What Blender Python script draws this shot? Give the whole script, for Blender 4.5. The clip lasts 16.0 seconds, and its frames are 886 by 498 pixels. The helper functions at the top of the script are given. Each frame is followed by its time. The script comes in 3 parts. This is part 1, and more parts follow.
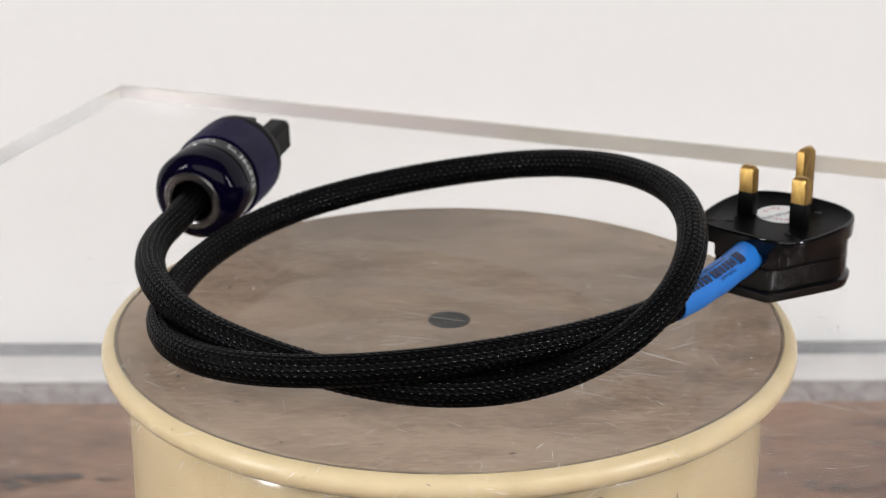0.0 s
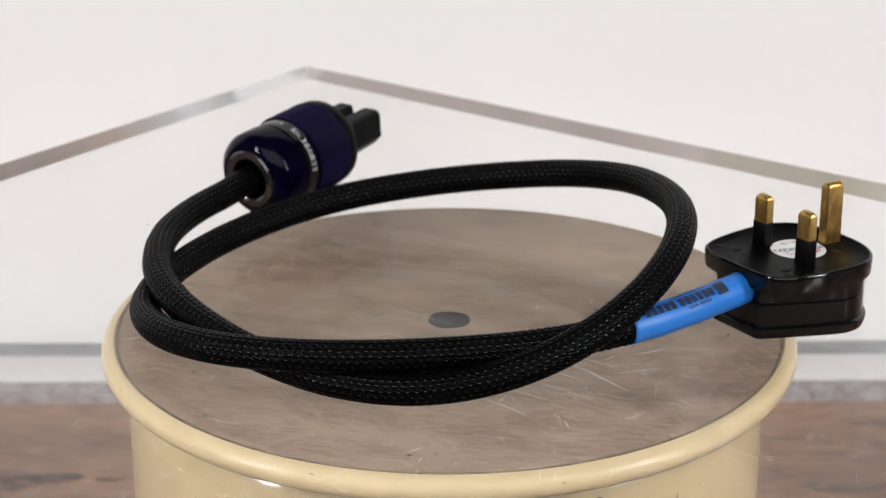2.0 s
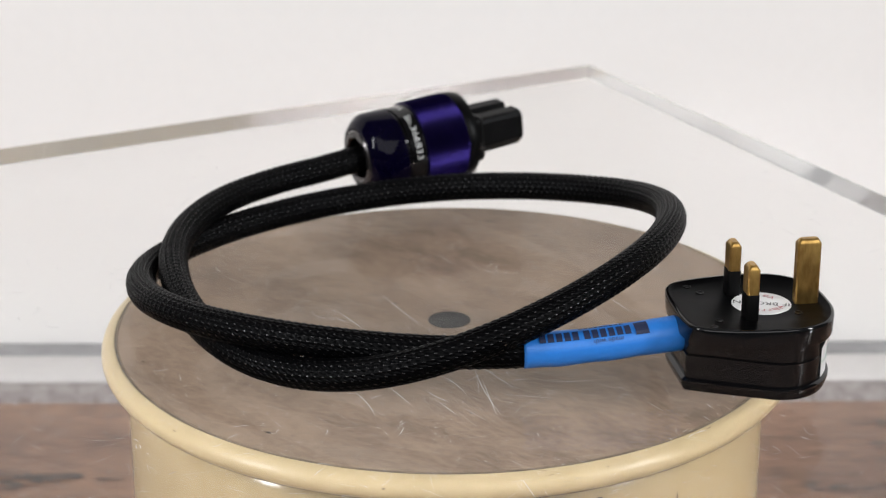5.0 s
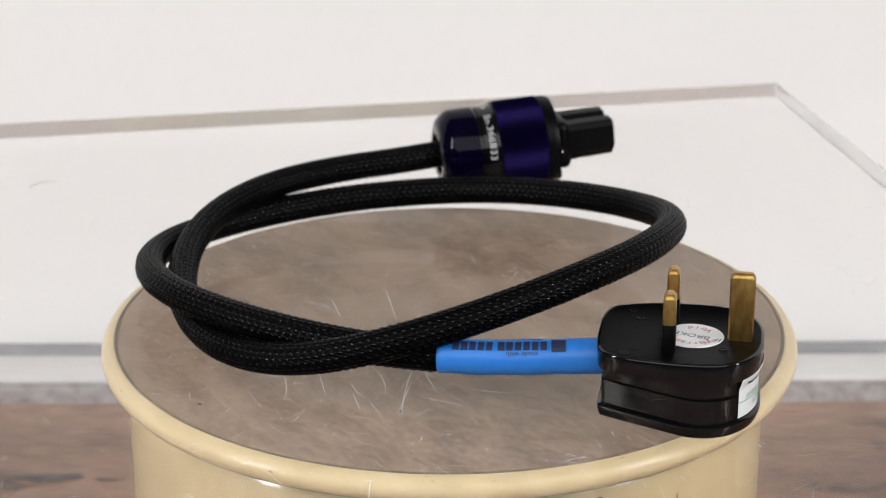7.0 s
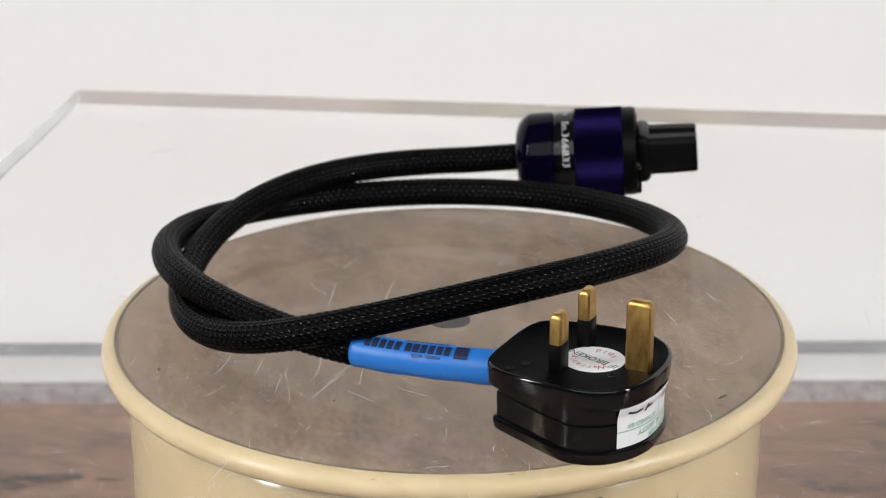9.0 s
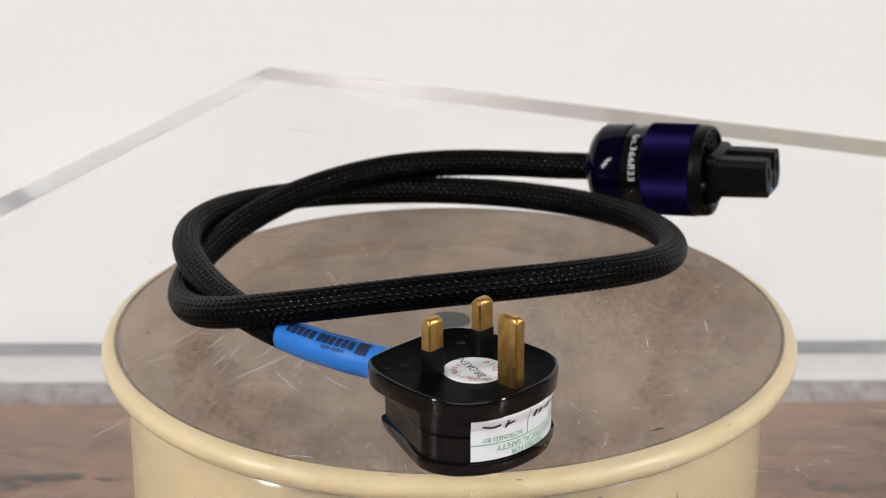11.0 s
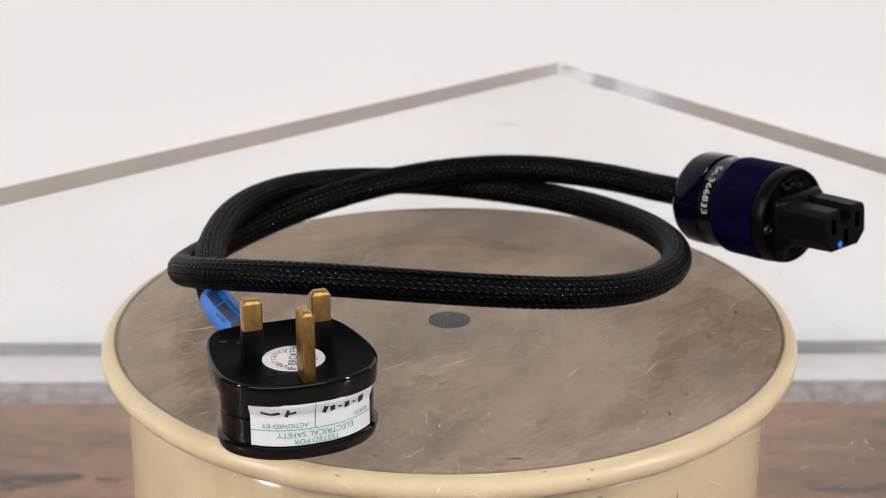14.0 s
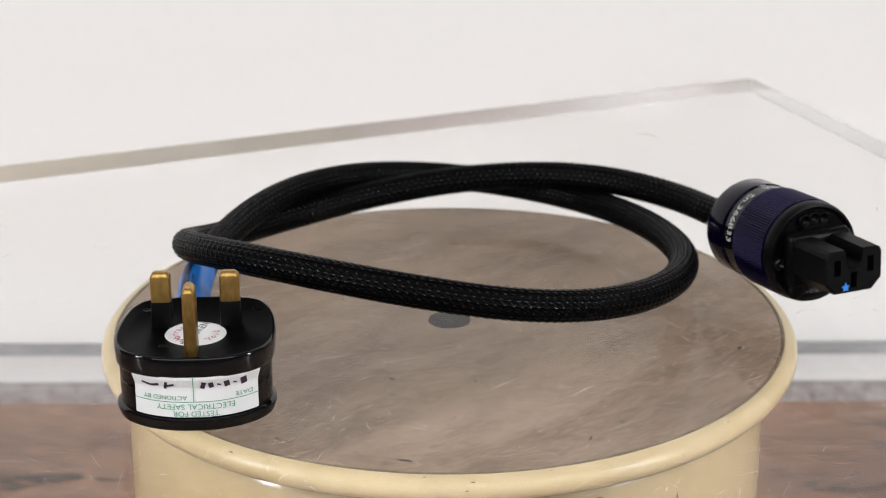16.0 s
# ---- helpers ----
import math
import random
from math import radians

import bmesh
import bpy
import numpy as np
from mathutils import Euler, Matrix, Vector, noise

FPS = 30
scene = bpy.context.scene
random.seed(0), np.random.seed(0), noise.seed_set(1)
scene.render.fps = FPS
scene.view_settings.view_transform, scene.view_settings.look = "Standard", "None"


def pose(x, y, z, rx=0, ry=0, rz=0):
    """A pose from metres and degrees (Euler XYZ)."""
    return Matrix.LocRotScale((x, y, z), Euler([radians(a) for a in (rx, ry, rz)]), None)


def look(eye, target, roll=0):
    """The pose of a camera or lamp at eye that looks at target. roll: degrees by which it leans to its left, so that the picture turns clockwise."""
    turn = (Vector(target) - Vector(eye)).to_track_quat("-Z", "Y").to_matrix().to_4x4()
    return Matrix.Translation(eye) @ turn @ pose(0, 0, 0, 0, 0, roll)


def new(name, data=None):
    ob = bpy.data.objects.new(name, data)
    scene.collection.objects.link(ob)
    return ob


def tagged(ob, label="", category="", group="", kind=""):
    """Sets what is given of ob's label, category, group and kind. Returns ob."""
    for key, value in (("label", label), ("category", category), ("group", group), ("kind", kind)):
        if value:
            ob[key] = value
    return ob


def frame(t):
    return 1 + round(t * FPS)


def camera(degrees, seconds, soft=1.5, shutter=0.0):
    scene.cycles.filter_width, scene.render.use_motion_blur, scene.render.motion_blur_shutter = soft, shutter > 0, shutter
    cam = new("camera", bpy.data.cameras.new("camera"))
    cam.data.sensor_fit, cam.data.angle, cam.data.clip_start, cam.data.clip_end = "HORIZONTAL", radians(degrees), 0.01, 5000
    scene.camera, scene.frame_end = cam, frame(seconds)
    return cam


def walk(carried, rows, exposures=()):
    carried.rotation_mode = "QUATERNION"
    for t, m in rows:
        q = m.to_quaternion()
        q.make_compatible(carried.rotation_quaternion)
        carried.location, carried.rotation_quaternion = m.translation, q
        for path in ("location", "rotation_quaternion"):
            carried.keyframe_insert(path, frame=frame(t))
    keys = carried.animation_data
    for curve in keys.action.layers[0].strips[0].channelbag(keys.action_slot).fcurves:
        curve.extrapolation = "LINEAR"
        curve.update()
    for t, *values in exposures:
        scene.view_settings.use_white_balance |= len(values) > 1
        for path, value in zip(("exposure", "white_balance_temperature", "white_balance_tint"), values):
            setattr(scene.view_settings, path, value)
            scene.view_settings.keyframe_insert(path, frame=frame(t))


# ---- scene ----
from functools import partial

LID_Z = 0.172            # top of the turning lid above the table
SLAB_T = 0.030           # thickness of the acrylic slab
SLAB_Z = LID_Z + 0.0004 + SLAB_T


def turn(t):
    """The turntable's turn at t seconds, in degrees: clockwise from above, very nearly steady."""
    q = (t - 8) / 8
    return -(8.630 * t + 0.57 * (q * q - 1) + 0.112 * (q ** 3 - q))


cam = camera(25.232, 16.0, soft=1.1)
EYE = pose(0.0, -0.6847, SLAB_Z + 0.27156, 69.675, 0, 0.184) @ pose(0, 0, 0, 0, 0, -0.232)
walk(cam, [(0.0, EYE), (16.0, EYE)])
cam.data.dof.use_dof = True
cam.data.dof.focus_distance = 0.62
cam.data.dof.aperture_fstop = 21.0

# ---- light ----
world = bpy.data.worlds.new("world")
scene.world = world
world.use_nodes = True
world.node_tree.nodes["Background"].inputs[0].default_value = (0.9, 0.95, 1.0, 1)
world.node_tree.nodes["Background"].inputs[1].default_value = 0.3
scene.view_settings.exposure = 0.05


def area(name, m, sx, sy, watts, color):
    lamp = bpy.data.lights.new(name, "AREA")
    lamp.shape, lamp.size, lamp.size_y, lamp.energy, lamp.color = "RECTANGLE", sx, sy, watts, color
    ob = new(name, lamp)
    ob.matrix_world = m
    return ob


area("side_softbox_left", look((-1.25, -0.70, 0.80), (0, 0.1, 0.2)), 0.11, 0.7, 12, (0.95, 0.97, 1.0))
area("side_softbox_right", look((1.25, -0.70, 0.80), (0, 0.1, 0.2)), 0.11, 0.7, 12, (0.95, 0.97, 1.0))
# Broad fill added in front to light the backdrop evenly; no such window is known.
area("front_window_daylight", look((0.0, -1.55, 1.45), (0, 0.3, 0.2)), 2.9, 1.5, 32, (0.985, 0.985, 1.0))


# ---- materials ----
def mat(name, color, rough=0.5, metal=0.0, **kw):
    """A principled material with colour variation at two scales and a fine bump."""
    m = bpy.data.materials.new(name)
    m.use_nodes = True
    nt = m.node_tree
    b = nt.nodes["Principled BSDF"]
    b.inputs["Roughness"].default_value = rough
    b.inputs["Metallic"].default_value = metal
    b.inputs["Base Color"].default_value = (*color, 1)
    for k, v in kw.get("set", {}).items():
        b.inputs[k].default_value = v
    tc = nt.nodes.new("ShaderNodeTexCoord")
    mp = nt.nodes.new("ShaderNodeMapping")
    mp.inputs["Scale"].default_value = kw.get("stretch", (1, 1, 1))
    nt.links.new(tc.outputs["Object"], mp.inputs["Vector"])
    coarse, fine = kw.get("coarse", 30), kw.get("fine", 400)
    n1 = nt.nodes.new("ShaderNodeTexNoise")
    n1.inputs["Scale"].default_value, n1.inputs["Detail"].default_value = coarse, 5
    n2 = nt.nodes.new("ShaderNodeTexNoise")
    n2.inputs["Scale"].default_value, n2.inputs["Detail"].default_value = fine, 4
    nt.links.new(mp.outputs[0], n1.inputs["Vector"])
    nt.links.new(mp.outputs[0], n2.inputs["Vector"])
    vary = kw.get("vary", 0.08)
    mix = nt.nodes.new("ShaderNodeMix")
    mix.data_type = "RGBA"
    second = kw.get("second", tuple(c * (1 - 2 * vary) for c in color))
    mix.inputs["A"].default_value = (*color, 1)
    mix.inputs["B"].default_value = (*second, 1)
    add = nt.nodes.new("ShaderNodeMath")
    add.operation = "ADD"
    nt.links.new(n1.outputs["Fac"], add.inputs[0])
    nt.links.new(n2.outputs["Fac"], add.inputs[1])
    if kw.get("cloud"):
        n3 = nt.nodes.new("ShaderNodeTexNoise")
        n3.inputs["Scale"].default_value, n3.inputs["Detail"].default_value = kw["cloud"], 3
        nt.links.new(mp.outputs[0], n3.inputs["Vector"])
        more = nt.nodes.new("ShaderNodeMath")
        more.operation = "MULTIPLY_ADD"
        more.inputs[1].default_value, more.inputs[2].default_value = 1.0, -0.5
        nt.links.new(n3.outputs["Fac"], more.inputs[0])
        total = nt.nodes.new("ShaderNodeMath")
        total.operation = "ADD"
        nt.links.new(add.outputs[0], total.inputs[0])
        nt.links.new(more.outputs[0], total.inputs[1])
        add = total
    ramp = nt.nodes.new("ShaderNodeMapRange")
    ramp.inputs["From Min"].default_value = 1.0 - kw.get("spread", 0.3)
    ramp.inputs["From Max"].default_value = 1.0 + kw.get("spread", 0.3)
    nt.links.new(add.outputs[0], ramp.inputs["Value"])
    nt.links.new(ramp.outputs[0], mix.inputs["Factor"])
    nt.links.new(mix.outputs["Result"], b.inputs["Base Color"])
    if kw.get("bump", 0.05) > 0:
        bp = nt.nodes.new("ShaderNodeBump")
        bp.inputs["Strength"].default_value = kw.get("bump", 0.05)
        bp.inputs["Distance"].default_value = 0.0005
        nt.links.new(n2.outputs["Fac"], bp.inputs["Height"])
        nt.links.new(bp.outputs[0], b.inputs["Normal"])
    return m


M = {}
M["wall"] = mat("white_wall_paint", (0.84, 0.82, 0.80), 0.7, coarse=3, fine=200, vary=0.01)
M["ceiling"] = mat("ceiling_paint", (0.22, 0.22, 0.22), 0.8, coarse=3, fine=200, vary=0.01)
M["roomwall"] = mat("dim_grey_wall_paint", (0.16, 0.155, 0.15), 0.8, coarse=3, fine=200, vary=0.03)
M["floor"] = mat("floor_lino", (0.30, 0.27, 0.24), 0.6, coarse=4, fine=100, vary=0.1)
M["wood"] = mat("worn_brown_wood", (0.335, 0.187, 0.116), 0.42, coarse=26, fine=170, stretch=(0.4, 1, 1), cloud=5,
                second=(0.130, 0.070, 0.046), spread=0.30, bump=0.3)
M["stain"] = mat("dark_table_stain", (0.080, 0.066, 0.060), 0.5, coarse=60, fine=300, second=(0.15, 0.10, 0.075), spread=0.3)
M["batten"] = mat("white_batten_paint", (0.66, 0.635, 0.62), 0.5, coarse=20, fine=150, vary=0.06)
M["shadeband"] = mat("shadow_grey_white_streaks", (0.42, 0.385, 0.375), 0.55, coarse=70, fine=300, stretch=(1.6, 1, 1), second=(0.165, 0.130, 0.125), spread=0.28, bump=0.3)
M["strip"] = mat("grey_strip_vinyl", (0.33, 0.325, 0.33), 0.5, coarse=45, fine=200, vary=0.2)
M["cream"] = mat("cream_enamel", (0.515, 0.405, 0.24), 0.15, coarse=9, fine=90, second=(0.465, 0.355, 0.20), spread=0.3, bump=0.02)
M["cream_rim"] = mat("cream_enamel_rim", (0.535, 0.423, 0.256), 0.30, coarse=14, fine=120, second=(0.47, 0.365, 0.21), spread=0.3, bump=0.03, set={"Specular IOR Level": 0.3})
M["dark"] = mat("dark_brown_matt", (0.06, 0.05, 0.04), 0.7, coarse=60, fine=300)
M["chip"] = mat("brown_paint_chip", (0.16, 0.12, 0.08), 0.7)
M["edgeshade"] = mat("brown_edge_shade", (0.10, 0.075, 0.052), 0.7, coarse=60, fine=300, second=(0.26, 0.20, 0.14), spread=0.25)
M["rimline"] = mat("broken_dark_line", (0.07, 0.055, 0.04), 0.6, coarse=22, fine=260, second=(0.24, 0.185, 0.115), spread=0.12)
M["board"] = mat("grey_brown_hardboard", (0.332, 0.238, 0.172), 0.6, coarse=75, fine=520, stretch=(0.5, 1, 1), cloud=16,
                 second=(0.188, 0.132, 0.094), spread=0.27, bump=0.2)
M["spot"] = mat("dark_grey_spot", (0.007, 0.007, 0.008), 0.6, coarse=90, fine=600, second=(0.026, 0.024, 0.023), spread=0.25)
M["plastic"] = mat("glossy_black_plastic", (0.003, 0.003, 0.0035), 0.06, set={"Specular IOR Level": 0.33}, coarse=40, fine=500, vary=0.1, bump=0.01)
M["plugface"] = mat("matt_black_plastic", (0.0025, 0.0025, 0.0029), 0.42, coarse=40, fine=700, vary=0.1, bump=0.04, set={"Specular IOR Level": 0.03})
M["pinsleeve"] = mat("black_pin_insulation", (0.0025, 0.0025, 0.0025), 0.45, coarse=40, fine=500, set={"Specular IOR Level": 0.12})
M["brass"] = mat("tarnished_brass", (0.56, 0.355, 0.11), 0.35, 1.0, coarse=110, fine=600, second=(0.34, 0.195, 0.06), spread=0.25,
                 stretch=(1, 1, 0.4), bump=0.15)
M["core"] = mat("black_cable_core", (0.003, 0.003, 0.003), 0.8, set={"Specular IOR Level": 0.1})
M["braid"] = mat("black_nylon_braid", (0.0015, 0.0015, 0.0018), 0.32, coarse=80, fine=900, vary=0.2, bump=0.0, set={"Specular IOR Level": 0.045})
M["filament"] = mat("black_glint_filament", (0.008, 0.008, 0.0083), 0.25, coarse=300, fine=900, vary=0.4, bump=0.0, set={"Specular IOR Level": 0.44})
M["blue"] = mat("blue_heat_shrink", (0.017, 0.185, 0.62), 0.42, coarse=60, fine=500, vary=0.05, bump=0.08)
M["ink"] = mat("dark_blue_ink", (0.012, 0.02, 0.06), 0.5)
M["purple"] = mat("purple_anodised_shell", (0.0050, 0.0013, 0.043), 0.33, 0.9, coarse=50, fine=500, vary=0.2, bump=0.02)
M["purple_dark"] = mat("dark_purple_glossy_shell", (0.0014, 0.0008, 0.0085), 0.07, 0.0, set={"Specular IOR Level": 0.10}, coarse=50, fine=500, vary=0.2, bump=0.0)
M["black"] = mat("satin_black_nylon", (0.0022, 0.0022, 0.0025), 0.36, set={"Specular IOR Level": 0.085}, coarse=60, fine=700, vary=0.15, bump=0.05)
M["tip"] = mat("worn_black_nylon", (0.003, 0.003, 0.0032), 0.45, set={"Specular IOR Level": 0.085}, coarse=60, fine=700, vary=0.15, bump=0.05)
M["hole"] = mat("dark_recess_fill", (0.0008, 0.0008, 0.0008), 0.9, set={"Specular IOR Level": 0.0})
M["ringmetal"] = mat("smoked_metal_ring", (0.11, 0.102, 0.102), 0.2, 0.9, coarse=60, fine=500)
M["white_ink"] = mat("white_print", (0.55, 0.55, 0.54), 0.5)
M["paper"] = mat("white_paper_label", (0.80, 0.80, 0.79), 0.35, coarse=60, fine=600, vary=0.02)
M["green"] = mat("green_print", (0.11, 0.36, 0.20), 0.5)
M["penink"] = mat("dark_violet_pen", (0.04, 0.02, 0.05), 0.5)
M["red"] = mat("red_print", (0.50, 0.05, 0.07), 0.5)
M["blackink"] = mat("black_print", (0.02, 0.02, 0.025), 0.5)
M["star"] = mat("bright_blue_sticker", (0.03, 0.22, 0.75), 0.4)
M["smudge"] = mat("grey_rub_mark", (0.42, 0.40, 0.39), 0.6, bump=0.0)
M["scratch"] = mat("white_scratch", (0.70, 0.69, 0.67), 0.5, bump=0.0)


def acrylic():
    """The slab's sawn edges: clear, lightly frosted."""
    m = bpy.data.materials.new("clear_acrylic")
    m.use_nodes = True
    b = m.node_tree.nodes["Principled BSDF"]
    b.inputs["Base Color"].default_value = (0.985, 0.985, 0.98, 1)
    b.inputs["Roughness"].default_value = 0.03
    b.inputs["IOR"].default_value = 1.49
    b.inputs["Transmission Weight"].default_value = 1.0
    nt = m.node_tree
    frost = nt.nodes.new("ShaderNodeBsdfDiffuse")
    frost.inputs["Color"].default_value = (0.80, 0.79, 0.78, 1)
    mix = nt.nodes.new("ShaderNodeMixShader")
    mix.inputs[0].default_value = 0.31
    nt.links.new(b.outputs[0], mix.inputs[1])
    nt.links.new(frost.outputs[0], mix.inputs[2])
    nt.links.new(mix.outputs[0], nt.nodes["Material Output"].inputs["Surface"])
    return m


M["acrylic"] = acrylic()


def clear_face(gloss):
    """The slab's polished top and bottom: clear, with a weak reflection."""
    m = bpy.data.materials.new("clear_acrylic_face")
    m.use_nodes = True
    nt = m.node_tree
    nt.nodes.remove(nt.nodes["Principled BSDF"])
    refr = nt.nodes.new("ShaderNodeBsdfRefraction")
    glass = nt.nodes.new("ShaderNodeBsdfGlass")
    mix = nt.nodes.new("ShaderNodeMixShader")
    for n in (refr, glass):
        n.inputs["IOR"].default_value = 1.49
        n.inputs["Roughness"].default_value = 0.0
        n.inputs["Color"].default_value = (0.985, 0.985, 0.98, 1)
    mix.inputs[0].default_value = gloss
    nt.links.new(refr.outputs[0], mix.inputs[1])
    nt.links.new(glass.outputs[0], mix.inputs[2])
    nt.links.new(mix.outputs[0], nt.nodes["Material Output"].inputs["Surface"])
    return m


M["acrylic_face"] = clear_face(0.22)


# ---- mesh helpers ----
def part(name, bm, material, parent, label="", smooth=True):
    me = bpy.data.meshes.new(name)
    bm.normal_update()
    bm.to_mesh(me)
    bm.free()
    for poly in me.polygons:
        poly.use_smooth = smooth
    me.materials.append(material)
    ob = new(name, me)
    if parent is not None:
        ob.parent = parent
    if label:
        ob["label"] = label
    return ob


def flat_shade(ob, degrees=35):
    """Smooth shading with the sharper edges kept sharp."""
    me = ob.data
    bm = bmesh.new()
    bm.from_mesh(me)
    for e in bm.edges:
        e.smooth = len(e.link_faces) == 2 and e.calc_face_angle(0) < radians(degrees)
    bm.to_mesh(me)
    bm.free()
    return ob


def box(sx, sy, sz, bevel=0.0, at=(0, 0, 0), segs=2):
    bm = bmesh.new()
    bmesh.ops.create_cube(bm, size=1)
    bmesh.ops.scale(bm, vec=(sx, sy, sz), verts=bm.verts)
    if bevel:
        bmesh.ops.bevel(bm, geom=bm.edges[:], offset=bevel, segments=segs, affect="EDGES", profile=0.5)
    bmesh.ops.translate(bm, vec=at, verts=bm.verts)
    return bm


def lathe(profile, segs=96, axis="Z", closed=False, wobble=None):
    """A turned shape from (radius, height) pairs."""
    bm = bmesh.new()
    rings = []
    for i in range(segs):
        a = 2 * math.pi * i / segs
        ring = []
        for k, (rad, h) in enumerate(profile):
            if wobble:
                rad += wobble(i, k)
            c, s = rad * math.cos(a), rad * math.sin(a)
            ring.append(bm.verts.new((c, s, h) if axis == "Z" else (h, c, s)))
        rings.append(ring)
    n = len(profile)
    for i in range(segs):
        p, q = rings[i], rings[(i + 1) % segs]
        for k in range(n if closed else n - 1):
            j = (k + 1) % n
            bm.faces.new((p[k], q[k], q[j], p[j]))
    bmesh.ops.remove_doubles(bm, verts=bm.verts, dist=1e-6)
    bmesh.ops.recalc_face_normals(bm, faces=bm.faces)
    return bm


def loft(outlines):
    """Closed outlines with the same count of points, stacked; both ends are capped."""
    bm = bmesh.new()
    rings = [[bm.verts.new(p) for p in o] for o in outlines]
    n = len(rings[0])
    for a, b in zip(rings, rings[1:]):
        for i in range(n):
            j = (i + 1) % n
            bm.faces.new((a[i], a[j], b[j], b[i]))
    bm.faces.new(rings[0][::-1])
    bm.faces.new(rings[-1])
    bmesh.ops.recalc_face_normals(bm, faces=bm.faces)
    return bm


def frames_along(pts):
    """Tangent, side and up along a path, turned as little as possible."""
    pts = np.asarray(pts, float)
    tan = np.gradient(pts, axis=0)
    tan /= np.linalg.norm(tan, axis=1)[:, None]
    up = np.zeros_like(pts)
    u = np.array([0.0, 0.0, 1.0])
    for i, t in enumerate(tan):
        u = u - t * (u @ t)
        u /= np.linalg.norm(u)
        up[i] = u
    return tan, np.cross(tan, up), up


def tube(pts, radii, segs=20, cap=True):
    pts = np.asarray(pts, float)
    radii = np.broadcast_to(radii, len(pts))
    _, side, up = frames_along(pts)
    bm = bmesh.new()
    rings = []
    for p, r, s, u in zip(pts, radii, side, up):
        rings.append([bm.verts.new(p + r * (math.cos(a) * u + math.sin(a) * s)) for a in np.arange(segs) * 2 * math.pi / segs])
    for a, b in zip(rings, rings[1:]):
        for i in range(segs):
            j = (i + 1) % segs
            bm.faces.new((a[i], a[j], b[j], b[i]))
    if cap:
        bm.faces.new(rings[0][::-1])
        bm.faces.new(rings[-1])
    bmesh.ops.recalc_face_normals(bm, faces=bm.faces)
    return bm


def glyphs(text, size, align="CENTER"):
    """The built-in font's letters as flat vertices and faces."""
    cu = bpy.data.curves.new("glyphs", "FONT")
    cu.body, cu.size, cu.align_x, cu.align_y, cu.resolution_u = text, size, align, "CENTER", 3
    ob = new("glyphs", cu)
    me = bpy.data.meshes.new_from_object(ob.evaluated_get(bpy.context.evaluated_depsgraph_get()))
    v = [tuple(q.co[:2]) for q in me.vertices]
    f = [tuple(q.vertices) for q in me.polygons]
    bpy.data.objects.remove(ob)
    bpy.data.curves.remove(cu)
    bpy.data.meshes.remove(me)
    return v, f


def bars(rects):
    """Flat rectangles (x, y, width, height) about their centres."""
    v, f = [], []
    for x, y, w, h in rects:
        k, m = max(1, int(w / 0.0015)), max(1, int(h / 0.0010))
        n, c = len(v), m + 1
        for i in range(k + 1):
            v += [(x - w / 2 + w * i / k, y - h / 2 + h * j / m) for j in range(c)]
        f += [(n + c * i + j, n + c * (i + 1) + j, n + c * (i + 1) + j + 1, n + c * i + j + 1) for i in range(k) for j in range(m)]
    return v, f


def printed(name, flat, place, material, parent, label=""):
    """Flat lettering laid on a surface by place(u, v)."""
    v, f = flat
    bm = bmesh.new()
    vs = [bm.verts.new(place(*q)) for q in v]
    for q in f:
        try:
            bm.faces.new([vs[i] for i in q])
        except ValueError:
            pass
    return part(name, bm, material, parent, label, smooth=False)


def shift(flat, du, dv, turn=0.0):
    c, s = math.cos(turn), math.sin(turn)
    return [(x * c - y * s + du, x * s + y * c + dv) for x, y in flat[0]], flat[1]


def structure(name, bm, material, label, category, smooth=False):
    return tagged(part(name, bm, material, None, smooth=smooth), label, category, kind="structure")


# ---- room ----
WALL_Y = 0.3875
structure("backdrop", box(2.6, 0.02, 1.2, 0.002, at=(0, WALL_Y + 0.010, 0.27)), M["wall"], "plain white backdrop board behind the turntable", "backdrop")
# Unseen walls, ceiling and floor, added to close the room and keep bounce low.
structure("wall_back", box(3.4, 0.08, 2.7, at=(0, 1.04, 0.57)), M["roomwall"], "unseen dim wall added behind the backdrop", "wall")
structure("wall_left", box(0.08, 3.2, 2.7, at=(-1.64, -0.6, 0.57)), M["roomwall"], "unseen dim grey side wall, added to close the room", "wall")
structure("wall_right", box(0.08, 3.2, 2.7, at=(1.64, -0.6, 0.57)), M["roomwall"], "unseen dim grey side wall, added to close the room", "wall")
structure("wall_front", box(3.4, 0.08, 2.7, at=(0, -2.24, 0.57)), M["roomwall"], "unseen dim grey wall, added facing the table", "wall")
structure("ceiling", box(3.4, 3.4, 0.08, at=(0, -0.6, 1.96)), M["ceiling"], "unseen dim grey ceiling, added to close the room", "ceiling")
structure("floor", box(3.4, 3.4, 0.08, at=(0, -0.6, -0.82)), M["floor"], "unseen grey-brown floor added below the table", "floor")

# ---- table ----
BACK_Y = 0.304
table = tagged(new("wooden_table"), "worn brown wooden table under the turntable", "table")
for i in range(7):
    d = 0.119
    y1 = BACK_Y - i * d
    part("plank", box(2.4, d - 0.0035, 0.032, 0.0015, at=(0, y1 - d / 2, -0.016)), M["wood"], table, smooth=False)
for x in (-1.1, 1.1):
    for y in (-0.45, 0.25):
        part("leg", box(0.07, 0.07, 0.748, 0.004, at=(x, y, -0.406)), M["wood"], table, smooth=False)
# This band's grey streaks stand in for the shadow and dirt before the batten.
part("worn_edge", box(2.4, 0.0280, 0.030, 0.003, at=(0, BACK_Y + 0.0143, -0.0155)), M["shadeband"], table, "grey and white streaked band, coloured with shadow and dirt before the batten")
